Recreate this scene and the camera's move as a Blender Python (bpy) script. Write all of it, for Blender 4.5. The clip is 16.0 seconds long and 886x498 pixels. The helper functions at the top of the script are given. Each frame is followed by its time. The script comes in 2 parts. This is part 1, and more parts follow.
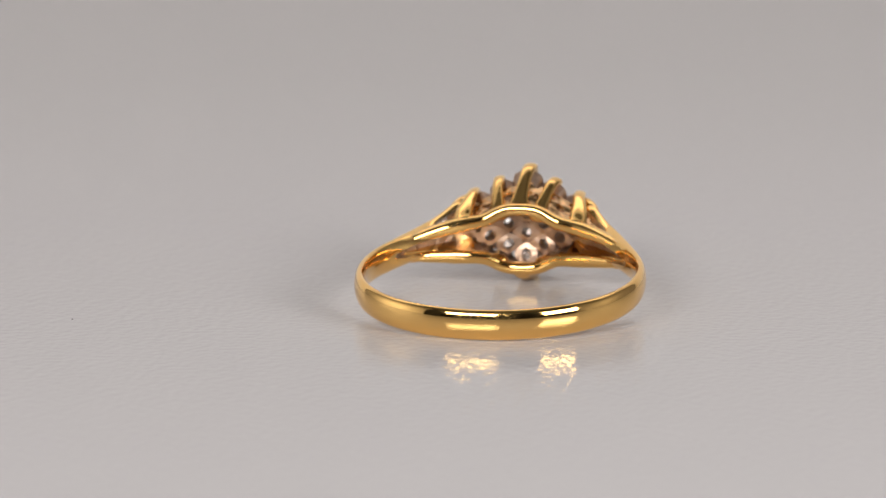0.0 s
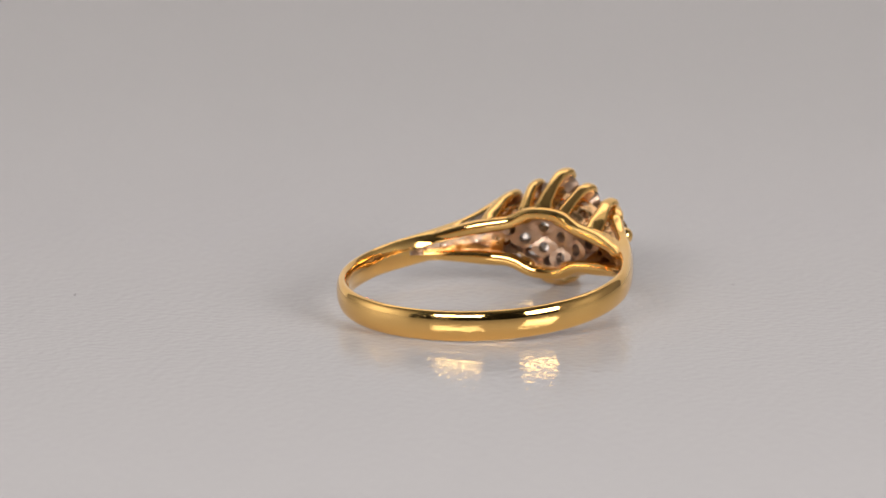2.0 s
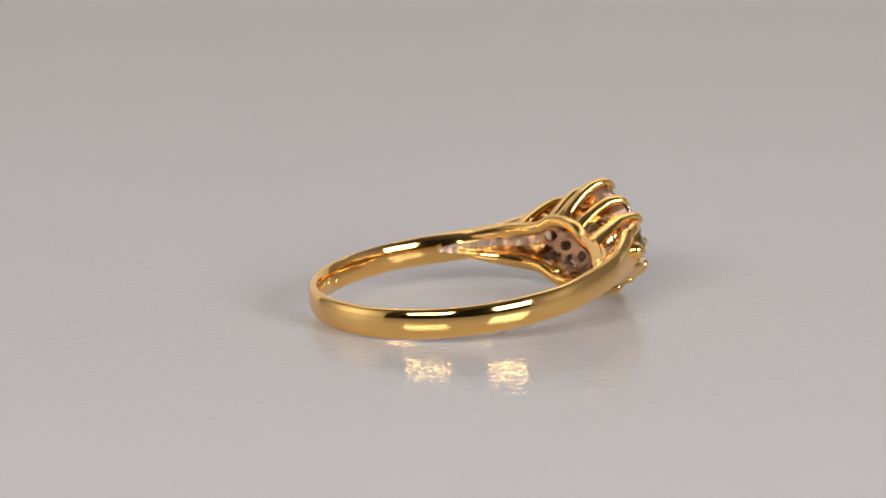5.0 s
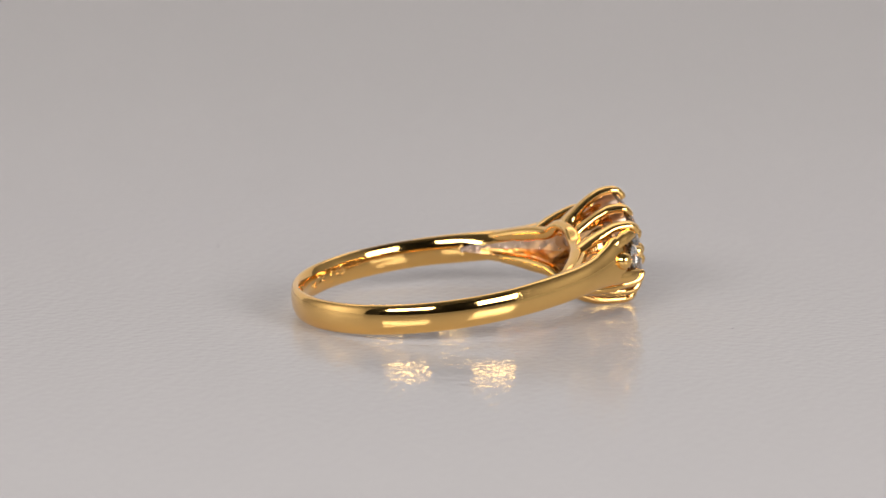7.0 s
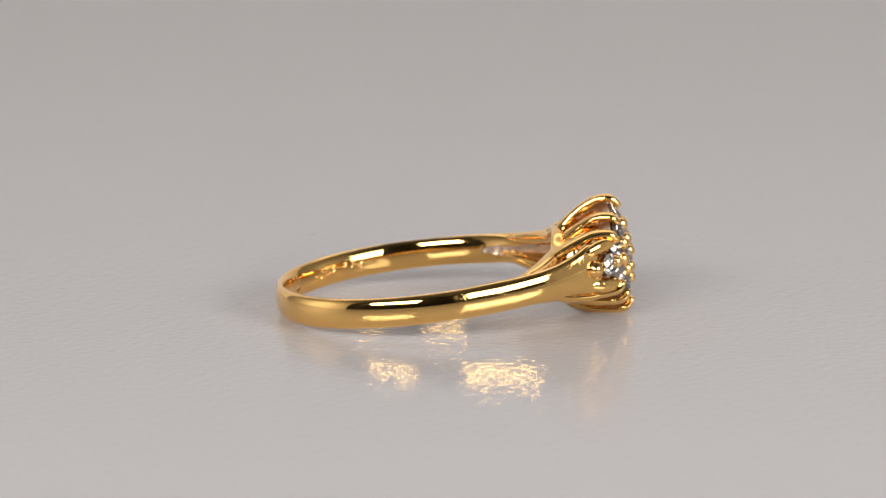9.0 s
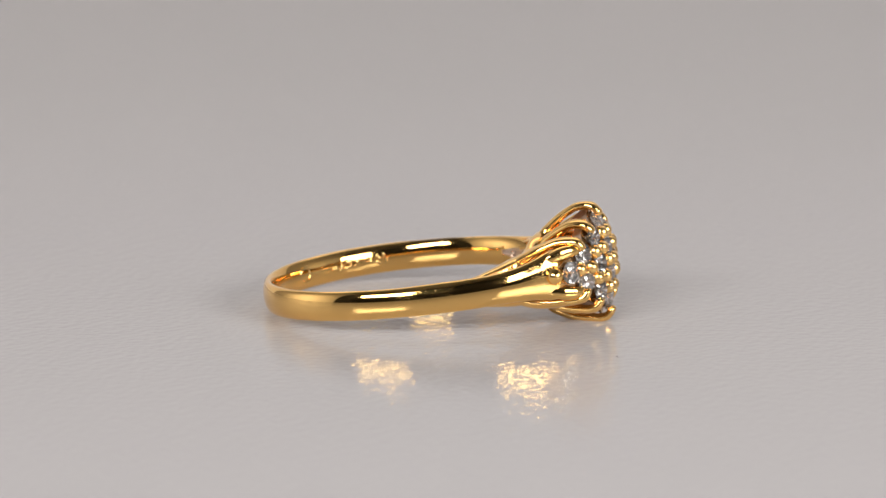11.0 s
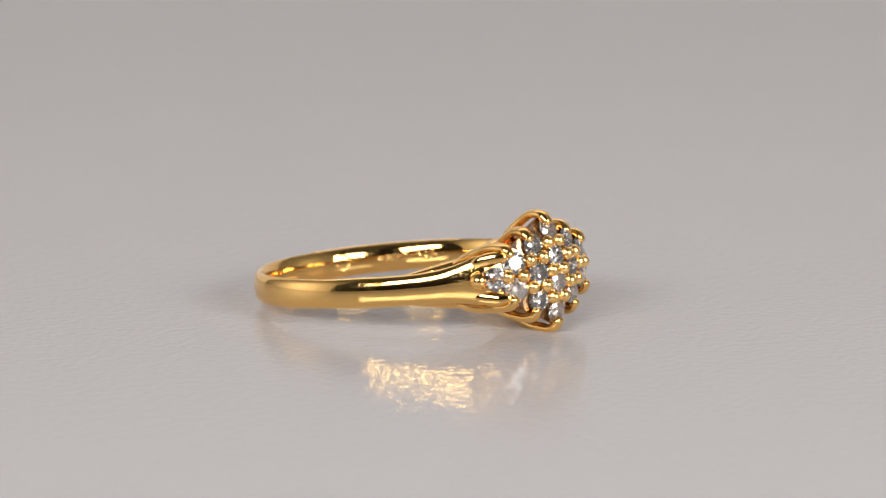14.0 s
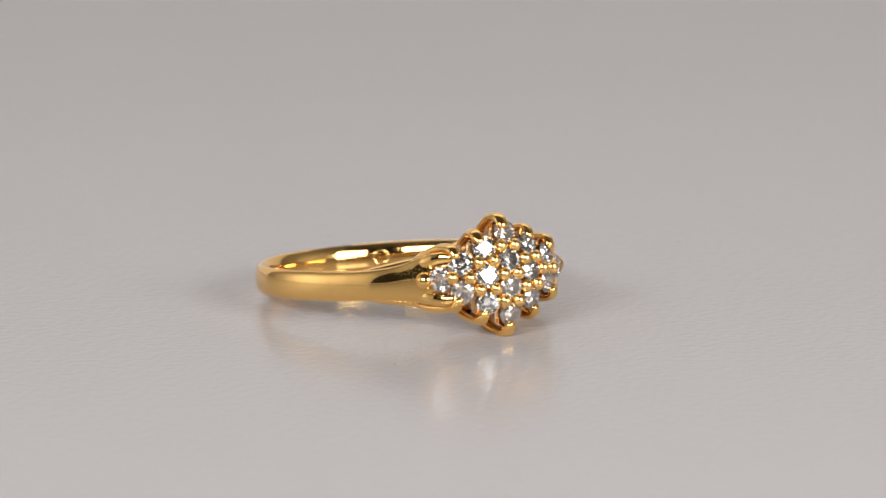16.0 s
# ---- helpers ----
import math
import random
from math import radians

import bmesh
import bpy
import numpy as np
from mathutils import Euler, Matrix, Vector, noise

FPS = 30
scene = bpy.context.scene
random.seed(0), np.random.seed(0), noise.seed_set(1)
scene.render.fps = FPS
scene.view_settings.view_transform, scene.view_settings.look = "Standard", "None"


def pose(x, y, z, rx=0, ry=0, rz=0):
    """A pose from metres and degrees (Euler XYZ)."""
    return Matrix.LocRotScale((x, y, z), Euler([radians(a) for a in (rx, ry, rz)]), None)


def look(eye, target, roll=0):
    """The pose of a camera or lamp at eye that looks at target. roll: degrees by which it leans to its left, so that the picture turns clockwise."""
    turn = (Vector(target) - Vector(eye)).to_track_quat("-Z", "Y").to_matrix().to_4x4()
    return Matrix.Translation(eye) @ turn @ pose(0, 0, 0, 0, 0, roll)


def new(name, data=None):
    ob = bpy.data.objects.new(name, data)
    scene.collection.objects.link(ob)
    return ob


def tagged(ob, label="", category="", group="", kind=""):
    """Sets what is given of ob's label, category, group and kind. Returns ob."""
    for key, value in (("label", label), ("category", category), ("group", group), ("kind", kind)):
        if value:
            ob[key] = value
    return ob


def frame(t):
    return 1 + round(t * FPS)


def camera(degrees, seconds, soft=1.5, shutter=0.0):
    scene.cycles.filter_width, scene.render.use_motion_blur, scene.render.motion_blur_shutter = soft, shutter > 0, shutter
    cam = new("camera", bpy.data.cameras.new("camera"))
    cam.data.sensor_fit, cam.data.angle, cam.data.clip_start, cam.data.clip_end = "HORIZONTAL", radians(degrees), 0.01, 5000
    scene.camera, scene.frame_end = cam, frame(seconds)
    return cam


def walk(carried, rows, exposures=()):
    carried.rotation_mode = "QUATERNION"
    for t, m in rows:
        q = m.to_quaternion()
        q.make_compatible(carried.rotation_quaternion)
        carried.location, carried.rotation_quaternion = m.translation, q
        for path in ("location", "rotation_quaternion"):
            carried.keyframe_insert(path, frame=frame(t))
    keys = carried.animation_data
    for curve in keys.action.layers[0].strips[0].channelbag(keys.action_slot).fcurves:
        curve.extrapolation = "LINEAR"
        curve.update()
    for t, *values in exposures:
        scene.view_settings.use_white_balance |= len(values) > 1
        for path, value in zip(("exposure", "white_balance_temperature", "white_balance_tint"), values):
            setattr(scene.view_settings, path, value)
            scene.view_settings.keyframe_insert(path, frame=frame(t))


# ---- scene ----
MM = 0.001
TILT = 11.06          # the camera looks down by this many degrees
REACH = 330.0         # camera to the point it looks at, mm
AXIS = (1.213, -18.634)  # the turntable's axis, mm
RING_AT = (-4.074, 0.741, 2.14)  # the ring's centre on the turntable, mm
RING_TURN, RING_LEAN = -58.0, 6.5
HEAD_LEAN = 2.0       # the head is bent up a little more than the band
PLATE_TOP = 0.0       # mm

cam = camera(10.84, 16.0)
cam.data.dof.use_dof, cam.data.dof.focus_distance, cam.data.dof.aperture_fstop = True, 0.302, 60.0
EYE = Vector((0, -REACH * math.cos(radians(TILT)), REACH * math.sin(radians(TILT)))) * MM
walk(cam, [(0.0, look(EYE, (0, 0, 0))), (16.0, look(EYE, (0, 0, 0)))], exposures=[(0.0, 0.0), (16.0, 0.0)])


# ---- light ----
def lamp(name, at, target, wide, high, watts, colour=(1, 1, 1)):
    data = bpy.data.lights.new(name, "AREA")
    data.shape, data.size, data.size_y, data.energy, data.color = "RECTANGLE", wide, high, watts, colour
    ob = new(name, data)
    ob.matrix_world = look(at, target)
    return ob


def around(azimuth, height, far):
    a, e = radians(azimuth), radians(height)
    return Vector((math.sin(a) * math.cos(e), -math.cos(a) * math.cos(e), math.sin(e))) * far


world = bpy.data.worlds.new("studio_air")
world.use_nodes = True
world.node_tree.nodes["Background"].inputs[0].default_value = (1.0, 0.97, 0.94, 1)
world.node_tree.nodes["Background"].inputs[1].default_value = 0.02
scene.world = world
MID = Vector((0, -0.018, 0.004))
WARM = (1, 0.98, 0.955)
lamp("left_strip_light", around(-23, 25, 0.62) + MID, MID, 0.38, 0.13, 3.25, WARM)
lamp("right_panel_light", around(45, 19, 0.60) + MID, MID, 0.30, 0.19, 2.9, WARM)
# unseen fill lamp, added to soften the shadows and lift the backdrop
lamp("overhead_fill_light", Vector((0, 0.33, 0.57)), Vector((0, 0.06, 0)), 0.70, 0.22, 0.54, WARM)
lamp("left_screen_light", Vector((-0.36, -0.05, 0.14)), Vector((-0.60, -0.05, 0.12)), 0.14, 0.08, 2.4, WARM)
lamp("right_screen_light", Vector((0.47, -0.03, 0.13)), Vector((0.60, -0.03, 0.12)), 0.14, 0.08, 0.22, WARM)


# ---- materials ----
def material(name, base, metallic=0.0, rough=0.4, ior=1.45, transmission=0.0, vary=0.06, grain=400.0, bump=0.0, bump_scale=2000.0, bump_detail=3.0, spec=0.5, stretch=(1, 1, 1), rough_vary=0.03, coat=0.0, coat_rough=0.1, smudge=0.0):
    m = bpy.data.materials.new(name)
    m.use_nodes = True
    nt = m.node_tree
    b = nt.nodes["Principled BSDF"]
    b.inputs["Metallic"].default_value = metallic
    b.inputs["IOR"].default_value = ior
    b.inputs["Transmission Weight"].default_value = transmission
    b.inputs["Specular IOR Level"].default_value = spec
    b.inputs["Base Color"].default_value = (*base, 1)
    b.inputs["Roughness"].default_value = rough
    b.inputs["Coat Weight"].default_value, b.inputs["Coat Roughness"].default_value, b.inputs["Coat IOR"].default_value = coat, coat_rough, 1.45
    co = nt.nodes.new("ShaderNodeTexCoord")
    mp = nt.nodes.new("ShaderNodeMapping")
    mp.inputs["Scale"].default_value = stretch
    nt.links.new(co.outputs["Object"], mp.inputs["Vector"])

    def noise_at(scale, detail=4.0):
        n = nt.nodes.new("ShaderNodeTexNoise")
        n.inputs["Scale"].default_value, n.inputs["Detail"].default_value = scale, detail
        nt.links.new(mp.outputs["Vector"], n.inputs["Vector"])
        return n
    if vary:
        n = noise_at(grain)
        ramp = nt.nodes.new("ShaderNodeMix")
        ramp.data_type = "RGBA"
        ramp.inputs["A"].default_value = (*[c * (1 - vary) for c in base], 1)
        ramp.inputs["B"].default_value = (*[min(1, c * (1 + vary)) for c in base], 1)
        nt.links.new(n.outputs["Fac"], ramp.inputs["Factor"])
        nt.links.new(ramp.outputs["Result"], b.inputs["Base Color"])
    if rough_vary:
        n = noise_at(grain * 3.1)
        r = nt.nodes.new("ShaderNodeMapRange")
        r.inputs["To Min"].default_value, r.inputs["To Max"].default_value = max(0, rough - rough_vary), rough + rough_vary
        nt.links.new(n.outputs["Fac"], r.inputs["Value"])
        last = r.outputs["Result"]
        if smudge:
            # fine specks of polish and finger grease in loose patches
            patch, fine = noise_at(260, 2.0), noise_at(9000, 2.0)
            spans = []
            for node, lo, hi in ((patch, 0.5, 0.62), (fine, 0.54, 0.62)):
                q = nt.nodes.new("ShaderNodeMapRange")
                q.inputs["From Min"].default_value, q.inputs["From Max"].default_value = lo, hi
                nt.links.new(node.outputs["Fac"], q.inputs["Value"])
                spans.append(q.outputs["Result"])
            both = nt.nodes.new("ShaderNodeMath")
            both.operation = "MULTIPLY"
            nt.links.new(spans[0], both.inputs[0])
            nt.links.new(spans[1], both.inputs[1])
            add = nt.nodes.new("ShaderNodeMath")
            add.operation = "MULTIPLY_ADD"
            add.inputs[1].default_value = smudge
            nt.links.new(both.outputs[0], add.inputs[0])
            nt.links.new(last, add.inputs[2])
            last = add.outputs[0]
        nt.links.new(last, b.inputs["Roughness"])
    if bump:
        n = noise_at(bump_scale, bump_detail)
        k = nt.nodes.new("ShaderNodeBump")
        k.inputs["Strength"].default_value = 1.0
        k.inputs["Distance"].default_value = bump
        nt.links.new(n.outputs["Fac"], k.inputs["Height"])
        nt.links.new(k.outputs["Normal"], b.inputs["Coat Normal" if coat else "Normal"])
    return m


GOLD = material("polished_yellow_gold", (1.0, 0.615, 0.208), 1.0, 0.065, vary=0.04, grain=300, bump=2e-6, bump_scale=900, smudge=0.17)
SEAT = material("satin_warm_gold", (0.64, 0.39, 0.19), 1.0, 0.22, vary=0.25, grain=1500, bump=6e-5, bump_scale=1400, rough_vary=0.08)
UNDERSIDE = material("darker_cast_gold", (0.47, 0.33, 0.245), 1.0, 0.4, vary=0.35, grain=1800, bump=7e-5, bump_scale=1900, rough_vary=0.12)
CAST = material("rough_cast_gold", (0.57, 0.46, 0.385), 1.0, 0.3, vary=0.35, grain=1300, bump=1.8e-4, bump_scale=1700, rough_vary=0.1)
STAMPED = material("stamped_gold", (0.95, 0.64, 0.24), 1.0, 0.2, vary=0.1, grain=2500, bump=2e-5, bump_scale=4000)
SATIN = material("burnished_gold", (0.98, 0.62, 0.23), 1.0, 0.25, vary=0.06, grain=900, bump=6e-6, bump_scale=1800)
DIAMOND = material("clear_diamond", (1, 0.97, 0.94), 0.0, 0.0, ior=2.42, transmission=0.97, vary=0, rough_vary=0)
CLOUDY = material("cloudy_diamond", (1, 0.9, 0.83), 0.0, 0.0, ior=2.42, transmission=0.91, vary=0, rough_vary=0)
ACRYLIC = material("glossy_white_acrylic", (0.47, 0.452, 0.458), 0.0, 0.6, vary=0.02, grain=12, bump=5.6e-5, bump_scale=1600, bump_detail=0.8, spec=0.0, coat=0.66, coat_rough=0.07)
PAPER = material("pale_grey_paper", (0.26, 0.251, 0.249), 0.0, 0.85, vary=0.03, grain=6, spec=0.2)
BACKDROP = material("soft_grey_paper", (0.755, 0.731, 0.727), 0.0, 0.85, vary=0.03, grain=6, spec=0.2)
CLOTH = material("black_studio_cloth", (0.03, 0.029, 0.028), 0.0, 0.9, vary=0.2, grain=60, spec=0.1)
CEILING = material("dull_grey_ceiling", (0.15, 0.145, 0.14), 0.0, 0.9, vary=0.1, grain=30, spec=0.1)
LINT = material("dark_lint", (0.08, 0.07, 0.06), 0.0, 0.9, vary=0.2, grain=5000)


# ---- mesh helpers ----
def as_object(name, bm, mats, parent=None, label="", smooth=40):
    bmesh.ops.recalc_face_normals(bm, faces=bm.faces)
    me = bpy.data.meshes.new(name)
    bm.to_mesh(me)
    bm.free()
    for m in (mats if isinstance(mats, (list, tuple)) else [mats]):
        me.materials.append(m)
    if smooth:
        for p in me.polygons:
            p.use_smooth = True
        me.set_sharp_from_angle(angle=radians(smooth))
    ob = new(name, me)
    if parent:
        ob.parent = parent
    if label:
        tagged(ob, label)
    return ob


def bent(p):
    """The ring's head leans up a little against its band."""
    far = math.hypot(p.x, p.y)
    b = abs(math.degrees(math.atan2(p.y, p.x))) if far > 0 else 0
    f = min(1, max(0, (95 - b) / 65)) * min(1, max(0, (far / MM - 9.6) / 2.4))
    a = radians(HEAD_LEAN) * f
    return Vector((p.x * math.cos(a) - p.z * math.sin(a), p.y, p.x * math.sin(a) + p.z * math.cos(a)))


def part(name, bm, mats, parent, label="", smooth=40):
    for v in bm.verts:
        v.co = bent(v.co)
    return as_object(name, bm, mats, parent, label, smooth)


def spline(points, steps):
    """A smooth curve through the points."""
    P = [Vector(p) for p in points]
    P = [2 * P[0] - P[1]] + P + [2 * P[-1] - P[-2]]
    out = []
    for i in range(1, len(P) - 2):
        for k in range(steps):
            t = k / steps
            a, b, c, d = P[i - 1], P[i], P[i + 1], P[i + 2]
            out.append(0.5 * (2 * b + (c - a) * t + (2 * a - 5 * b + 4 * c - d) * t * t + (3 * b - a - 3 * c + d) * t ** 3))
    out.append(P[-2])
    return out


def loft(bm, rings, close=False, cap=True, mat=0):
    """Skin over rings of points (mm)."""
    V = [[bm.verts.new(Vector(p) * MM) for p in r] for r in rings]
    n = len(V[0])
    for i in range(len(V) if close else len(V) - 1):
        A, B = V[i], V[(i + 1) % len(V)]
        for k in range(n):
            f = bm.faces.new((A[k], A[(k + 1) % n], B[(k + 1) % n], B[k]))
            f.material_index = mat
    if cap and not close:
        bm.faces.new(V[0]).material_index = mat
        bm.faces.new(V[-1]).material_index = mat
    return V


def bar(bm, points, side, wide, thick, steps=6, n=14, round_ends=(True, True)):
    """A bar with an oval section along a curve; wide and thick are half sizes along the way, side is the direction of the width."""
    path = spline(points, steps)
    m = len(path) - 1
    rings = []
    side = Vector(side)

    def size(values, s):
        x = s * (len(values) - 1)
        i = min(int(x), len(values) - 2)
        return values[i] + (values[i + 1] - values[i]) * (x - i)
    for i, p in enumerate(path):
        t = (path[min(i + 1, m)] - path[max(i - 1, 0)]).normalized()
        S = (side - t * side.dot(t)).normalized()
        N = t.cross(S)
        a, b = size(wide, i / m), size(thick, i / m)
        stops = [(0.0, 1.0)]
        if i == 0 and round_ends[0]:
            stops = [(-b * 0.95, 0.25), (-b * 0.7, 0.7), (0, 1)]
        if i == m and round_ends[1]:
            stops = [(0, 1), (b * 0.7, 0.7), (b * 0.95, 0.25)]
        for along, k in stops:
            ring = []
            for j in range(n):
                g = 2 * math.pi * j / n
                cx, sx = math.cos(g), math.sin(g)
                ring.append(p + t * along + S * (a * k * math.copysign(abs(cx) ** 0.8, cx)) + N * (b * k * math.copysign(abs(sx) ** 0.8, sx)))
            rings.append(ring)
    loft(bm, rings)


def ball(bm, at, r, squash=(1, 1, 1), turn=None, seg=16, rings=10):
    m = Matrix.Translation(Vector(at) * MM) @ (turn.to_4x4() if turn else Matrix.Identity(4)) @ Matrix.Diagonal((squash[0] * r * MM, squash[1] * r * MM, squash[2] * r * MM, 1))
    bmesh.ops.create_uvsphere(bm, u_segments=seg, v_segments=rings, radius=1.0, matrix=m)


def slab(name, lo, hi, mat, kind="structure", label="", category=""):
    bm = bmesh.new()
    bmesh.ops.create_cube(bm, size=1.0)
    for v in bm.verts:
        v.co = Vector([lo[k] + (hi[k] - lo[k]) * (v.co[k] + 0.5) for k in range(3)])
    ob = as_object(name, bm, mat, smooth=0)
    return tagged(ob, label, category, "", kind)


# ---- the studio ----
slab("floor", (-1.0, -1.2, -0.04), (1.0, 1.0, -0.008), BACKDROP, label="pale grey paper-covered tabletop under the turntable", category="tabletop")
slab("wall_back", (-0.62, 0.50, -0.008), (0.62, 0.52, 0.80), BACKDROP, label="plain pale grey paper backdrop", category="backdrop")
slab("wall_left", (-0.62, -0.38, -0.008), (-0.60, 0.50, 0.80), PAPER, label="plain grey paper side screen", category="screen")
slab("wall_right", (0.60, -0.38, -0.008), (0.62, 0.50, 0.80), PAPER, label="plain grey paper side screen", category="screen")
slab("wall_front", (-1.0, -1.02, -0.008), (1.0, -1.0, 0.80), CLOTH, label="black cloth behind the camera", category="curtain")
# unseen reflector, added over the back half to bounce fill light down
slab("bounce_panel", (-0.60, 0.14, 0.60), (0.60, 0.50, 0.615), BACKDROP, label="unseen white paper panel added to bounce fill light", category="light tent")
slab("ceiling", (-1.0, -1.02, 0.80), (1.0, 0.52, 0.82), CEILING, label="dark studio ceiling", category="ceiling")


# ---- the turntable ----
def build_turntable():
    bm = bmesh.new()
    prof = [(0.0, -8.0), (170.0, -8.0), (172.0, -7.0), (172.0, -1.6), (171.4, -0.5), (170.0, 0.0)]
    seg = 160
    V = []
    for r, z in prof[1:]:
        V.append([bm.verts.new(Vector((r * math.cos(2 * math.pi * k / seg), r * math.sin(2 * math.pi * k / seg), z)) * MM) for k in range(seg)])
    for A, B in zip(V, V[1:]):
        for k in range(seg):
            bm.faces.new((A[k], A[(k + 1) % seg], B[(k + 1) % seg], B[k]))
    bm.faces.new(V[0])
    bm.faces.new(V[-1])
    ob = as_object("turntable", bm, ACRYLIC)
    return tagged(ob, "glossy white acrylic turntable plate, slowly turning", "turntable")


turntable = build_turntable()


def build_specks():
    """Dust lying on the plate."""
    rnd = random.Random(12)
    for x, y, r in ((-4.3, -19.0, 0.035), (15.5, 21.0, 0.05)):
        bm = bmesh.new()
        bmesh.ops.create_icosphere(bm, subdivisions=2, radius=1.0)
        for v in bm.verts:
            k = 1 + rnd.uniform(-0.25, 0.25)
            v.co = Vector((v.co.x * 1.4 * k, v.co.y * k, v.co.z * 0.5 * k)) * r * MM + Vector((x, y, r * 0.3)) * MM
        as_object("dust_speck", bm, LINT, turntable, "tiny dark speck of dust")


build_specks()


# ---- the ring: x to the head, y along the band, z along the finger, mm ----
ring = new("diamond_ring")
ring.empty_display_size = 0.004
tagged(ring, "yellow gold cluster ring with sixteen small diamonds, lying on its side", "ring")

INNER = 8.9


def eased(x, xs, ys):
    """A smooth curve through the points xs, ys."""
    x = min(max(x, xs[0]), xs[-1])
    i = min(int(np.searchsorted(xs, x, side="right")) - 1, len(xs) - 2)

    def slope(k):
        if k == 0 or k == len(xs) - 1:
            return 0.0 if k else (ys[1] - ys[0]) / (xs[1] - xs[0])
        a, b = (ys[k] - ys[k - 1]) / (xs[k] - xs[k - 1]), (ys[k + 1] - ys[k]) / (xs[k + 1] - xs[k])
        return 0.0 if a * b <= 0 else 2 * a * b / (a + b)
    h = xs[i + 1] - xs[i]
    t = (x - xs[i]) / h
    return ((1 + 2 * t) * (1 - t) ** 2 * ys[i] + t * (1 - t) ** 2 * h * slope(i) + t * t * (3 - 2 * t) * ys[i + 1] + t * t * (t - 1) * h * slope(i + 1))


def outer_radius(b):
    """The band's outer radius at b degrees from the head."""
    return eased(b, [17.5, 20, 22, 25, 29, 33, 40, 50, 60, 72, 90, 135, 180], [12.2, 12.62, 12.58, 12.24, 11.76, 11.36, 10.84, 10.24, 9.88, 9.7, 9.63, 9.74, 9.66])


def half_width(b):
    return eased(b, [17.5, 18, 19, 21, 23, 26, 30, 36, 45, 60, 80, 110, 180], [0.6, 0.95, 1.28, 1.56, 1.6, 1.42, 1.22, 1.07, 1.0, 1.0, 0.96, 0.97, 1.01])


def hollow(b, start, end, thick):
    """Inner radius where the shoulder is hollowed out from start to end degrees."""
    f = min(1, max(0, (start - b) / (start - end)))
    return INNER + (max(outer_radius(b) - thick, INNER) - INNER) * f * f * (3 - 2 * f)


def crown_depth(b):
    """How far the crown stands out over the band's edges."""
    return eased(b, [18, 23, 30, 45, 60, 72], [0.5, 0.46, 0.42, 0.42, 0.44, 0.39])


def pocket_height(b):
    return eased(b, [20, 40, 50, 60, 62], [0.7, 0.5, 0.34, 0.1, 0.06])


def build_shank():
    bm = bmesh.new()
    rings = []
    bs = list(np.linspace(17.5, 62, 54)) + list(np.linspace(63.5, 180, 60))
    bs = bs + [360 - b for b in reversed(bs[:-1])]
    for b in bs:
        e = min(b, 360 - b)
        ro, w = outer_radius(e), half_width(e)
        edge, pocket = min(hollow(e, 41, 31, 0.72), eased(e, [17.5, 25, 31, 41], [11.3, 10.8, 10.35, 9.6])), eased(e, [17.5, 22, 30, 40, 50, 55, 60, 62], [11.3, 11.0, 10.4, 9.9, 9.5, 9.3, 8.92, 8.9])
        zp = min(pocket_height(e), w * 0.75)
        if e < 40:
            pocket = max(pocket, edge)
        flat = eased(e, [30, 40, 58, 70], [0.82, 0.85, 0.95, 1.0])   # the crown flattens into the shoulder
        side = ro - crown_depth(e)
        sec = []
        # an oval section: crowned outside, softly domed inside
        for k in range(15):
            g = math.pi * (k / 14 - 0.5)
            sec.append((side + (ro - side) * max(0, math.cos(g)) ** (0.55 + 0.4 * flat), w * math.sin(g)))

        def inside(z):
            return edge + (side - edge) * 0.8 * (1 - math.sqrt(max(0, 1 - min(1, abs(z) / w) ** 2)))
        za, zb, zc = w * 0.985, w * 0.9, (w * 0.9 + zp) / 2
        half = [(za, inside(za)), (zb, inside(zb)), (zc, inside(zc)), (zp + 0.05, inside(zp + 0.05)), (zp, pocket if e < 50 else max(pocket, inside(zp))), (zp * 0.5, pocket if e < 50 else max(pocket, inside(zp * 0.5)))]
        for z, r in half + [(0, pocket)] + [(-z, r) for z, r in reversed(half)]:
            sec.append((r, z))
        c, s = math.cos(radians(b)), math.sin(radians(b))
        rings.append([(r * c, r * s, z) for r, z in sec])
    loft(bm, rings)
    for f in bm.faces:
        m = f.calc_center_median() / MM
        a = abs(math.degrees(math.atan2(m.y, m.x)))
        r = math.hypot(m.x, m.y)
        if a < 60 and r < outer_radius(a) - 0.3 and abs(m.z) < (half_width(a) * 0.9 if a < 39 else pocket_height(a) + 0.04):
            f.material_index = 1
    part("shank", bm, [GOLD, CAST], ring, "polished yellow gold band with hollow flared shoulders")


def rail_points(up):
    pts = []
    for b in np.linspace(-56, 56, 49):
        e = abs(b)
        z = eased(e, [0, 5, 9, 13, 17, 24, 40, 48, 56], [2.1, 2.05, 1.85, 1.5, 1.28, 1.14, 0.8, 0.62, 0.47])
        r = eased(e, [0, 18, 40, 50, 56], [9.3, 9.35, 9.44, 9.52, 9.58])
        pts.append((r * math.cos(radians(b)), r * math.sin(radians(b)), up * z))
    return pts


def build_rail(up):
    bm = bmesh.new()
    bar(bm, rail_points(up), (0, 0, 1), [0.08, 0.38, 0.5, 0.44, 0.42, 0.44, 0.5, 0.38, 0.08], [0.15, 0.40, 0.47, 0.46, 0.46, 0.46, 0.47, 0.40, 0.15], steps=2, n=16, round_ends=(False, False))
    part("gallery_rail", bm, GOLD, ring, "scalloped yellow gold gallery rail")


def dome(y, z):
    """Height of the stone cluster's face over the ring's centre."""
    return 13.75 - 0.075 * y * y - 0.06 * z * z


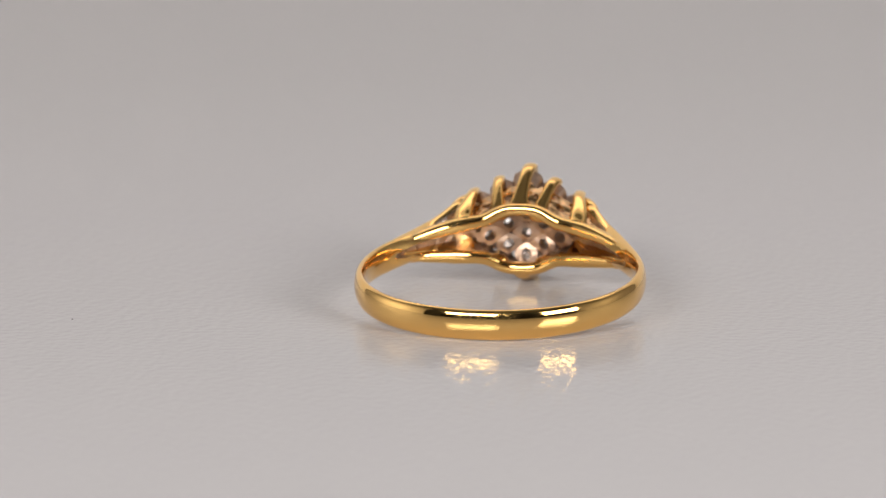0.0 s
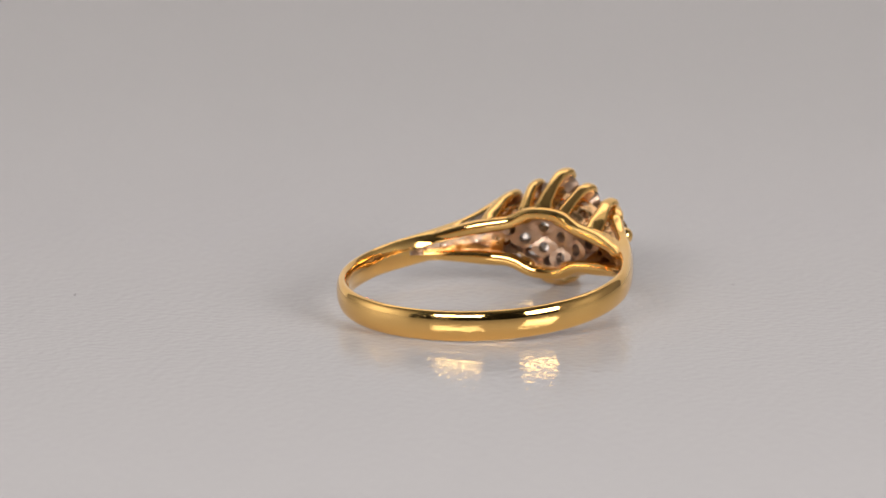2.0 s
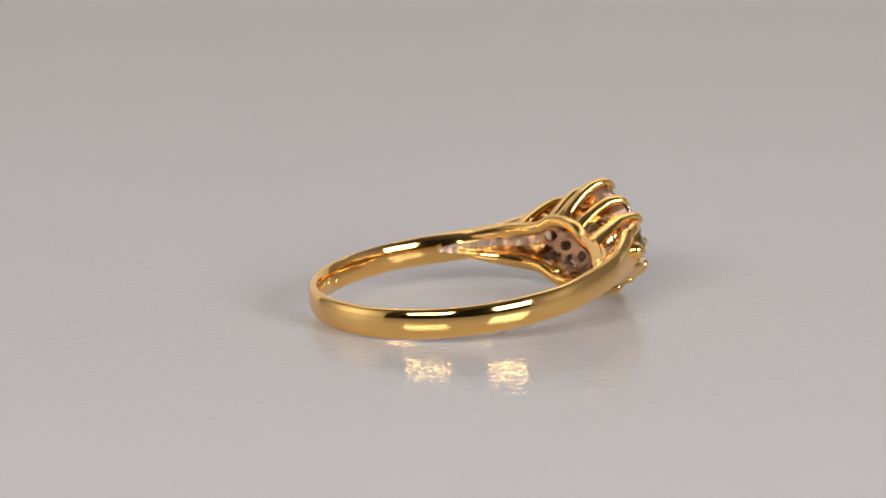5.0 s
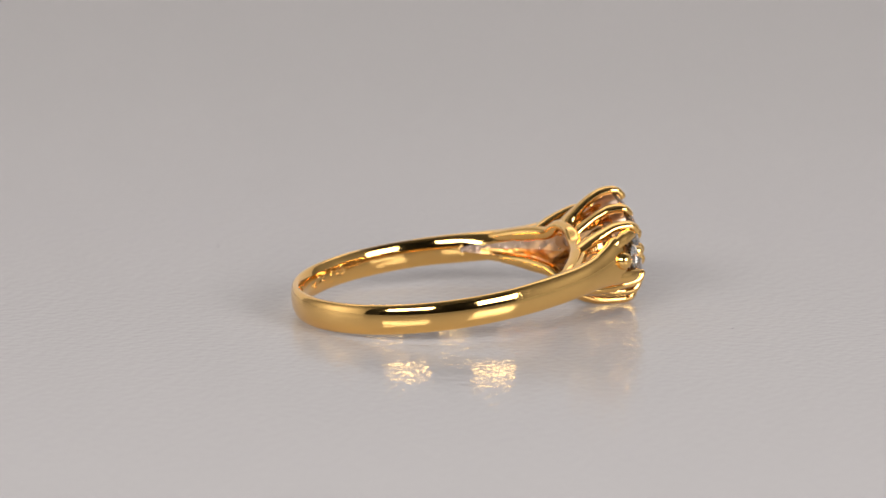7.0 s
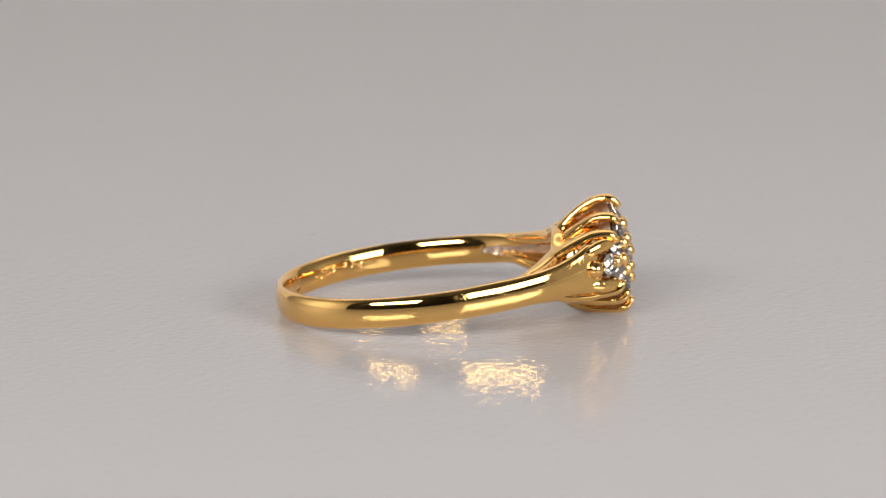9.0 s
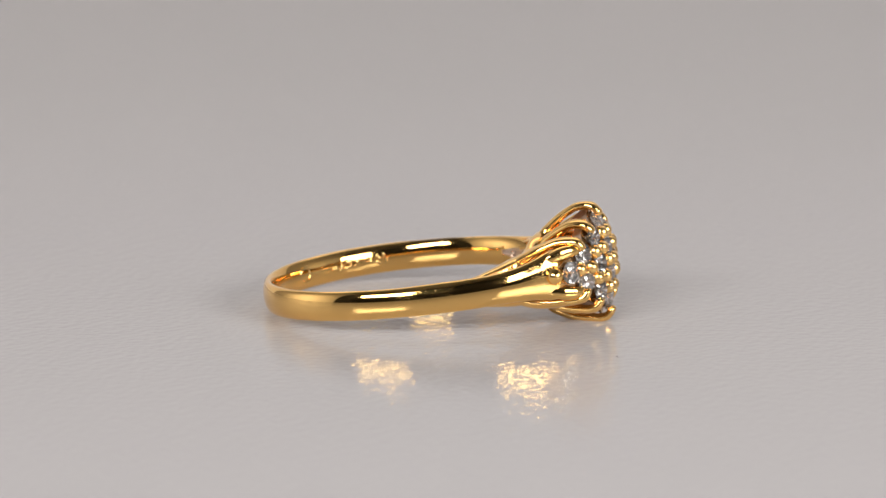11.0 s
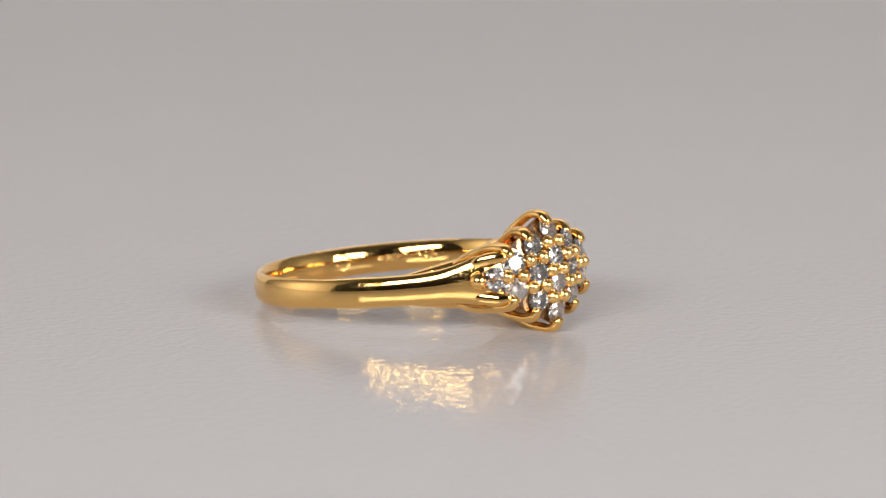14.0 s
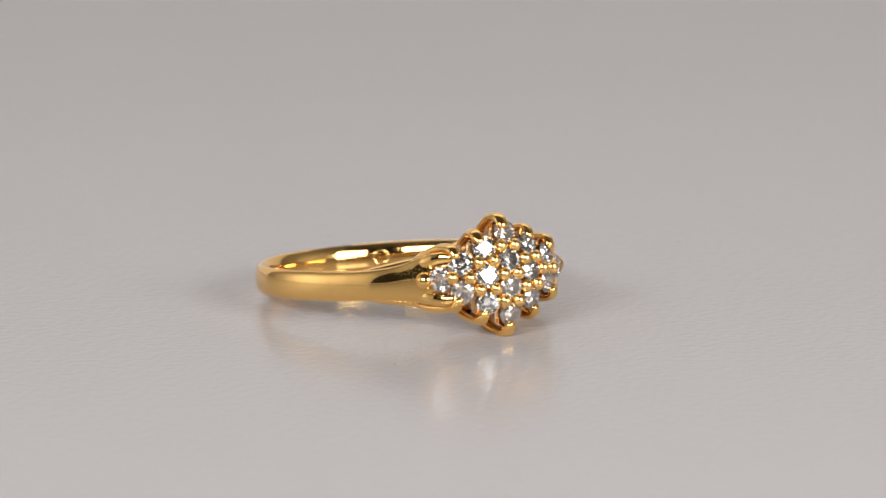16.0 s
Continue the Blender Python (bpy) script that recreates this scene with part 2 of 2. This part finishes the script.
def dome_normal(y, z):
    return Vector((1.0, 0.15 * y, 0.12 * z)).normalized()


def dome_point(y, z, lift=0.0):
    return Vector((dome(y, z), y, z)) + dome_normal(y, z) * lift


STEP_Y, STEP_Z = 1.66, 0.88


def cell(i, j):
    """Place of stone i, j of the four by four lozenge."""
    y, z = (i + j - 3) * STEP_Y, (i - j) * STEP_Z
    return y * (1 - 0.00019 * y ** 4), z


def turn_to(normal):
    return normal.to_track_quat("Z", "Y").to_matrix()


def build_plate():
    """The pierced plate below the stones: each seat has a drilled hole."""
    n = 24
    for i in range(4):
        for j in range(4):
            y0, z0 = cell(i, j)
            rings = []
            for hole, lift in ((0.46, -1.95), (None, -1.9), (None, -0.22), (0.66, -0.22), (0.50, -0.85)):
                ring_pts = []
                for k in range(n):
                    g = 2 * math.pi * k / n
                    c, s = math.cos(g), math.sin(g)
                    outer = (i == 3 or j == 0 or i == 0 or j == 3) and s * z0 > 0
                    q = hole or min((1.2 if outer and lift > -1 else 1.03) / (abs(c) / STEP_Y + abs(s) / STEP_Z), 1.45 if (c > 0 and max(i, j) < 3) or (c < 0 and min(i, j) > 0) else 1.08)
                    uneven = 0.07 * noise.noise(Vector((y0 + q * c, z0 + q * s, 3.0)) * 2.3) if lift < -1 else 0
                    ring_pts.append(dome_point(y0 + q * c, z0 + q * s, lift + uneven))
                rings.append(ring_pts)
            bm = bmesh.new()
            loft(bm, rings, close=True)
            # faces deeper than 0.85 mm take the darker, greyer UNDERSIDE tone
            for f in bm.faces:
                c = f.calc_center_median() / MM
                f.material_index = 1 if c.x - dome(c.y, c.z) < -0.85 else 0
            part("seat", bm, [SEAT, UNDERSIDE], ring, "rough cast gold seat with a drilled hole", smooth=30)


def build_gallery_wall(up):
    """The low wall between rail and seats, pierced between the claws."""
    bm = bmesh.new()
    ny, nr = 76, 24
    grid = []
    for i in range(ny + 1):
        y = -3.6 + 7.2 * i / ny
        a = abs(y)
        b = math.degrees(math.asin(min(1, a / 9.35)))
        z0 = eased(b, [0, 5, 9, 13, 17, 24, 40], [2.1, 2.05, 1.85, 1.5, 1.25, 1.14, 0.97])
        z1 = max(0.5, 2.64 * (1 - a / 5.4) + 0.42)
        x0 = math.sqrt(9.35 ** 2 - y * y)
        x1 = dome(y, z1) - 1.2 - 1.1 * max(0, a - 3.9)
        row = []
        for j in range(nr + 1):
            t = j / nr
            x = x0 + (x1 - x0) * t
            lump = 0.14 * math.sin(math.pi * t) * (1 + 1.3 * noise.noise(Vector((x, y, 7.0 * up)) * 1.6))
            row.append(Vector((x, y, up * (z0 + (z1 - z0) * t + lump))))
        grid.append(row)
    made = {}

    def corner(i, j, inner):
        if (i, j, inner) not in made:
            p = grid[i][j] - Vector((0, 0, up * (0.16 if inner else 0)))
            made[i, j, inner] = bm.verts.new(p * MM)
        return made[i, j, inner]

    def kept(i, j):
        if not (0 <= i < ny and 0 <= j < nr):
            return False
        y = -3.6 + 7.2 * (i + 0.5) / ny
        x, a = grid[i][j].x, abs(y)
        for cy, cx, r in ((0.72, 11.9, 0.3), (1.02, 10.55, 0.34), (2.1, 11.5, 0.29), (2.55, 10.4, 0.33), (3.25, 11.1, 0.24)):
            if (a - cy) ** 2 + (x - cx) ** 2 < r * r:
                return False
        return True
    for i in range(ny):
        for j in range(nr):
            if not kept(i, j):
                continue
            q = ((i, j), (i + 1, j), (i + 1, j + 1), (i, j + 1))
            bm.faces.new([corner(*c, False) for c in q])
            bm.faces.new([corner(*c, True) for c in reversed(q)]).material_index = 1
            for k, (di, dj) in enumerate(((0, -1), (1, 0), (0, 1), (-1, 0))):
                if not kept(i + di, j + dj):
                    a, b = q[k], q[(k + 1) % 4]
                    bm.faces.new((corner(*b, False), corner(*a, False), corner(*a, True), corner(*b, True)))
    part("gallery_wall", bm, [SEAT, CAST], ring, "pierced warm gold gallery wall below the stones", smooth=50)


def build_shoulder_flank(up, sy):
    """The flank between the gallery rail and the shoulder's edge, with a sunk crescent."""
    bm = bmesh.new()
    nb, nt = 64, 22
    sheets = []

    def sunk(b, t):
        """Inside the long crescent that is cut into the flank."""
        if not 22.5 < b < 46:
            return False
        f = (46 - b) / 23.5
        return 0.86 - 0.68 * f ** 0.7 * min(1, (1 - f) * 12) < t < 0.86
    for inner in (0, 1):
        rows = []
        for i in range(nb + 1):
            b = 19 + 33 * i / nb
            r0, z0 = 9.35, eased(b, [17, 24, 40, 48, 56], [1.28, 1.14, 0.8, 0.62, 0.47]) + 0.33
            r1, z1 = outer_radius(b) - crown_depth(b) * 0.55, half_width(b) * 0.86
            row = []
            for j in range(nt + 1):
                t = j / nt
                z = z0 + (z1 - z0) * t
                if inner:
                    z -= 0.75
                elif sunk(b, t):
                    z -= 0.3 - 0.1 * noise.noise(Vector((b * 1.3, t * 11.0, sy * 5.0 + up)))
                r = r0 + (r1 - r0) * t
                row.append(bm.verts.new(Vector((r * math.cos(radians(b)), sy * r * math.sin(radians(b)), up * z)) * MM))
            rows.append(row)
        sheets.append(rows)
        for i in range(nb):
            for j in range(nt):
                f = bm.faces.new((rows[i][j], rows[i + 1][j], rows[i + 1][j + 1], rows[i][j + 1]))
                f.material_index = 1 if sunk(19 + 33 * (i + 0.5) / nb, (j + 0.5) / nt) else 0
    A, B = sheets
    for i in range(nb):
        for j in (0, nt):
            bm.faces.new((A[i][j], A[i + 1][j], B[i + 1][j], B[i][j]))
    for j in range(nt):
        for i in (0, nb):
            bm.faces.new((A[i][j], A[i][j + 1], B[i][j + 1], B[i][j]))
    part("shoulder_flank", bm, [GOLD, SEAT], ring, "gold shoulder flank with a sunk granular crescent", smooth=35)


def brilliant():
    bm = bmesh.new()
    pts = []
    for k in range(8):
        a = radians(45 * k)
        pts.append((0.56 * math.cos(a), 0.56 * math.sin(a), 0.31))
        a = radians(45 * k + 22.5)
        pts.append((0.80 * math.cos(a), 0.80 * math.sin(a), 0.195))
        pts.append((0.62 * math.cos(a) * 0.75, 0.62 * math.sin(a) * 0.75, -0.475))
        pts.append((0.2 * math.cos(a), 0.2 * math.sin(a), -0.70))
    for k in range(16):
        a = radians(22.5 * k)
        pts.append((math.cos(a), math.sin(a), 0.025))
        pts.append((math.cos(a), math.sin(a), -0.025))
    pts.append((0, 0, -0.86))
    vs = [bm.verts.new(Vector(p) * MM) for p in pts]
    bmesh.ops.convex_hull(bm, input=vs)
    bmesh.ops.dissolve_limit(bm, angle_limit=radians(1.0), verts=bm.verts, edges=bm.edges)
    me = bpy.data.meshes.new("diamond")
    bmesh.ops.recalc_face_normals(bm, faces=bm.faces)
    bm.to_mesh(me)
    bm.free()
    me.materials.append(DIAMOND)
    return me


def build_stones():
    me = brilliant()
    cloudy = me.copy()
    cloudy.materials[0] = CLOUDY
    rnd = random.Random(4)
    for i in range(4):
        for j in range(4):
            y, z = cell(i, j)
            r = 0.83 if (i in (1, 2) and j in (1, 2)) else 0.775
            dull = (i, j) in ((3, 0), (1, 3), (2, 3), (3, 3), (0, 1), (1, 2), (0, 3))
            ob = new("diamond", cloudy if dull else me)
            ob.parent = ring
            wob = Euler((rnd.uniform(-0.06, 0.06), rnd.uniform(-0.06, 0.06), rnd.uniform(0, 3))).to_matrix()
            ob.matrix_local = Matrix.Rotation(-radians(HEAD_LEAN), 4, "Y") @ Matrix.Translation(dome_point(y, z, 0.0) * MM) @ (turn_to(dome_normal(y, z)) @ wob).to_4x4() @ Matrix.Scale(r, 4)
            tagged(ob, "round brilliant-cut diamond, faintly cloudy and pinkish" if dull else "round brilliant-cut clear diamond")


def build_beads():
    rnd = random.Random(2)
    for i in range(3):
        for j in range(3):
            y, z = cell(i + 0.5, j + 0.5)
            for side in (-1, 1):
                yy = y + side * (0.50 + rnd.uniform(-0.03, 0.03))
                zz = z + rnd.uniform(-0.05, 0.05)
                bm = bmesh.new()
                p = dome_point(yy, zz, 0.0)
                nrm = dome_normal(yy, zz)
                bar(bm, [p - nrm * 0.9, p - nrm * 0.3, p + nrm * 0.02], (0, 1, 0), [0.36, 0.41, 0.46], [0.38, 0.43, 0.5], steps=3, n=12, round_ends=(False, True))
                part("bead_prong", bm, SATIN, ring)


def build_prongs():
    for up in (1, -1):
        for sy in (-1, 0, 1):
            # middle claws
            if sy == 0:
                y, z = cell(3, 0)
                base = Vector((9.5, 0, 2.2))
                pts = [base, (9.9, 0, 2.65), (11.0, -0.08, 3.3), (12.2, -0.16, 3.64), (13.1, -0.2, 3.58), (13.55, -0.2, 3.12)]
                wide = [0.8, 0.55, 0.43, 0.44, 0.46, 0.38]
            else:
                y, z = cell(2, 0)
                a = abs(y)
                pts = [(9.5, a - 0.1, 1.6), (9.9, a, 1.98), (11.0, a + 0.15, 2.48), (12.1, a + 0.26, 2.74), (12.9, a + 0.32, 2.66), (13.3, a + 0.25, 2.25)]
                wide = [0.7, 0.5, 0.39, 0.39, 0.41, 0.34]
            if up > 0 and sy < 1:
                # these lean a little to one side, as cast
                pts = [(q[0], q[1] + (0.12 if sy == 0 else -0.45) * max(0, 1 - (q[0] - 9.5) / 3.6), q[2]) for q in pts]
            pts = [Vector((p[0], p[1] * (sy or 1), p[2] * up - (0.16 * (p[0] - 9.4) / 3 if up < 0 else 0))) for p in pts]
            bm = bmesh.new()
            bar(bm, pts, (0, 1, 0.0 if sy == 0 else -0.35 * sy * up), wide, [0.42, 0.36, 0.3, 0.28, 0.28, 0.25], steps=5, n=14)
            part("claw", bm, GOLD, ring, "curved polished gold claw")
        for sy in (-1, 1):
            # shoulder claws run up along the top of the shoulder
            pts = [(r * math.cos(radians(b)), r * math.sin(radians(b)), z) for b, r, z in ((24.5, 9.5, 1.28), (22.3, 10.3, 1.62), (20, 11.2, 1.86), (17.6, 12.15, 1.97))]
            pts += [(12.62, 3.66, 1.86), (12.97, 3.6, 1.47)]
            pts = [Vector((p[0], p[1] * sy, p[2] * up)) for p in pts]
            bm = bmesh.new()
            bar(bm, pts, (0, 1, -0.3 * sy * up), [0.62, 0.6, 0.48, 0.42, 0.38, 0.32], [0.34, 0.34, 0.3, 0.28, 0.28, 0.25], steps=5, n=14)
            part("claw", bm, GOLD, ring, "curved polished gold claw")
    for sy in (-1, 1):
        for up in (1, -1):
            # the shoulder forks to hold the stones next to the tip
            pts = [(r * math.cos(radians(b)), r * math.sin(radians(b)), z) for b, r, z in ((25.5, 11.75, 0.95), (23.5, 12.1, 1.1), (21, 12.45, 1.24), (18.8, 12.82, 1.34), (16.7, 13.15, 1.32))]
            pts = [Vector((p[0], p[1] * sy, p[2] * up)) for p in pts]
            bm = bmesh.new()
            bar(bm, pts, (0, 0, 1), [0.16, 0.4, 0.48, 0.43, 0.31], [0.14, 0.28, 0.38, 0.35, 0.27], steps=5, n=16)
            part("shoulder_fork", bm, GOLD, ring)
        bm = bmesh.new()
        ball(bm, (11.28, 5.0 * sy, 0), 0.6, seg=24, rings=14)
        part("end_bead", bm, GOLD, ring, "round gold bead at the cluster's tip")


def build_hallmarks():
    """Worn stamps inside the band: plain bars and a round mark."""
    def stamp(b, z, wide, high, lift=0.05, turn=0.0):
        bm = bmesh.new()
        c, s = math.cos(radians(b)), math.sin(radians(b))
        r = INNER - lift * 0.4
        along = Vector((-s, c, 0)) * math.cos(turn) + Vector((0, 0, 1)) * math.sin(turn)
        across = Vector((0, 0, 1)) * math.cos(turn) - Vector((-s, c, 0)) * math.sin(turn)
        mid = Vector((r * c, r * s, z))
        bar(bm, [mid - along * wide / 2, mid, mid + along * wide / 2], across, [high / 2] * 2, [lift] * 2, steps=2, n=10)
        part("hallmark", bm, STAMPED, ring, "worn stamped mark inside the band")
    rnd = random.Random(8)
    for b0, glyphs in ((134.5, 4), (119.5, 3)):
        for k in range(glyphs):
            for q in range(3):
                stamp(b0 + (k - (glyphs - 1) / 2) * 3.4 + rnd.uniform(-0.9, 0.9), rnd.uniform(-0.22, 0.22), rnd.uniform(0.22, 0.5), rnd.uniform(0.1, 0.17), 0.03, turn=rnd.choice((0.1, 0.9, 1.5, 2.2)))
    bm = bmesh.new()
    c, s = math.cos(radians(157)), math.sin(radians(157))
    rings = []
    for k in range(24):
        g = 2 * math.pi * k / 24
        mid = Vector((8.9 * c, 8.9 * s, 0)) + Vector((-s, c, 0)) * 0.5 * math.cos(g) + Vector((0, 0, 0.5 * math.sin(g)))
        outw = (Vector((-s, c, 0)) * math.cos(g) + Vector((0, 0, math.sin(g))))
        rad = Vector((c, s, 0))
        rings.append([mid + outw * 0.08 * math.cos(h) + rad * 0.03 * math.sin(h) for h in [2 * math.pi * q / 8 for q in range(8)]])
    loft(bm, rings, close=True)
    part("hallmark", bm, STAMPED, ring, "round stamped mark inside the band")


build_shank()
build_rail(1)
build_rail(-1)
build_plate()
build_gallery_wall(1)
build_gallery_wall(-1)
for side_up in (1, -1):
    for side_y in (1, -1):
        build_shoulder_flank(side_up, side_y)
build_prongs()
build_stones()
build_beads()
build_hallmarks()


# ---- how plate and ring turn ----
def turned(t):
    """Degrees by which the plate still has to turn before the end."""
    return 0.00736 * t * t - 8.7592 * t + 138.44


def motions():
    h = Vector((math.cos(radians(RING_TURN)) * math.cos(radians(RING_LEAN)), math.sin(radians(RING_TURN)) * math.cos(radians(RING_LEAN)), math.sin(radians(RING_LEAN))))
    tn = Vector((-math.sin(radians(RING_TURN)), math.cos(radians(RING_TURN)), 0))
    n = h.cross(tn)
    seat = Matrix(((h.x, tn.x, n.x, RING_AT[0] * MM), (h.y, tn.y, n.y, RING_AT[1] * MM), (h.z, tn.z, n.z, RING_AT[2] * MM), (0, 0, 0, 1)))
    plate_rows, ring_rows = [], []
    for k in range(65):
        t = k * 0.25
        m = pose(AXIS[0] * MM, AXIS[1] * MM, 0, 0, 0, turned(t))
        plate_rows.append((t, Matrix.Translation((0, 0, PLATE_TOP * MM)) @ m))
        ring_rows.append((t, m @ seat))
    walk(turntable, plate_rows)
    walk(ring, ring_rows)


motions()
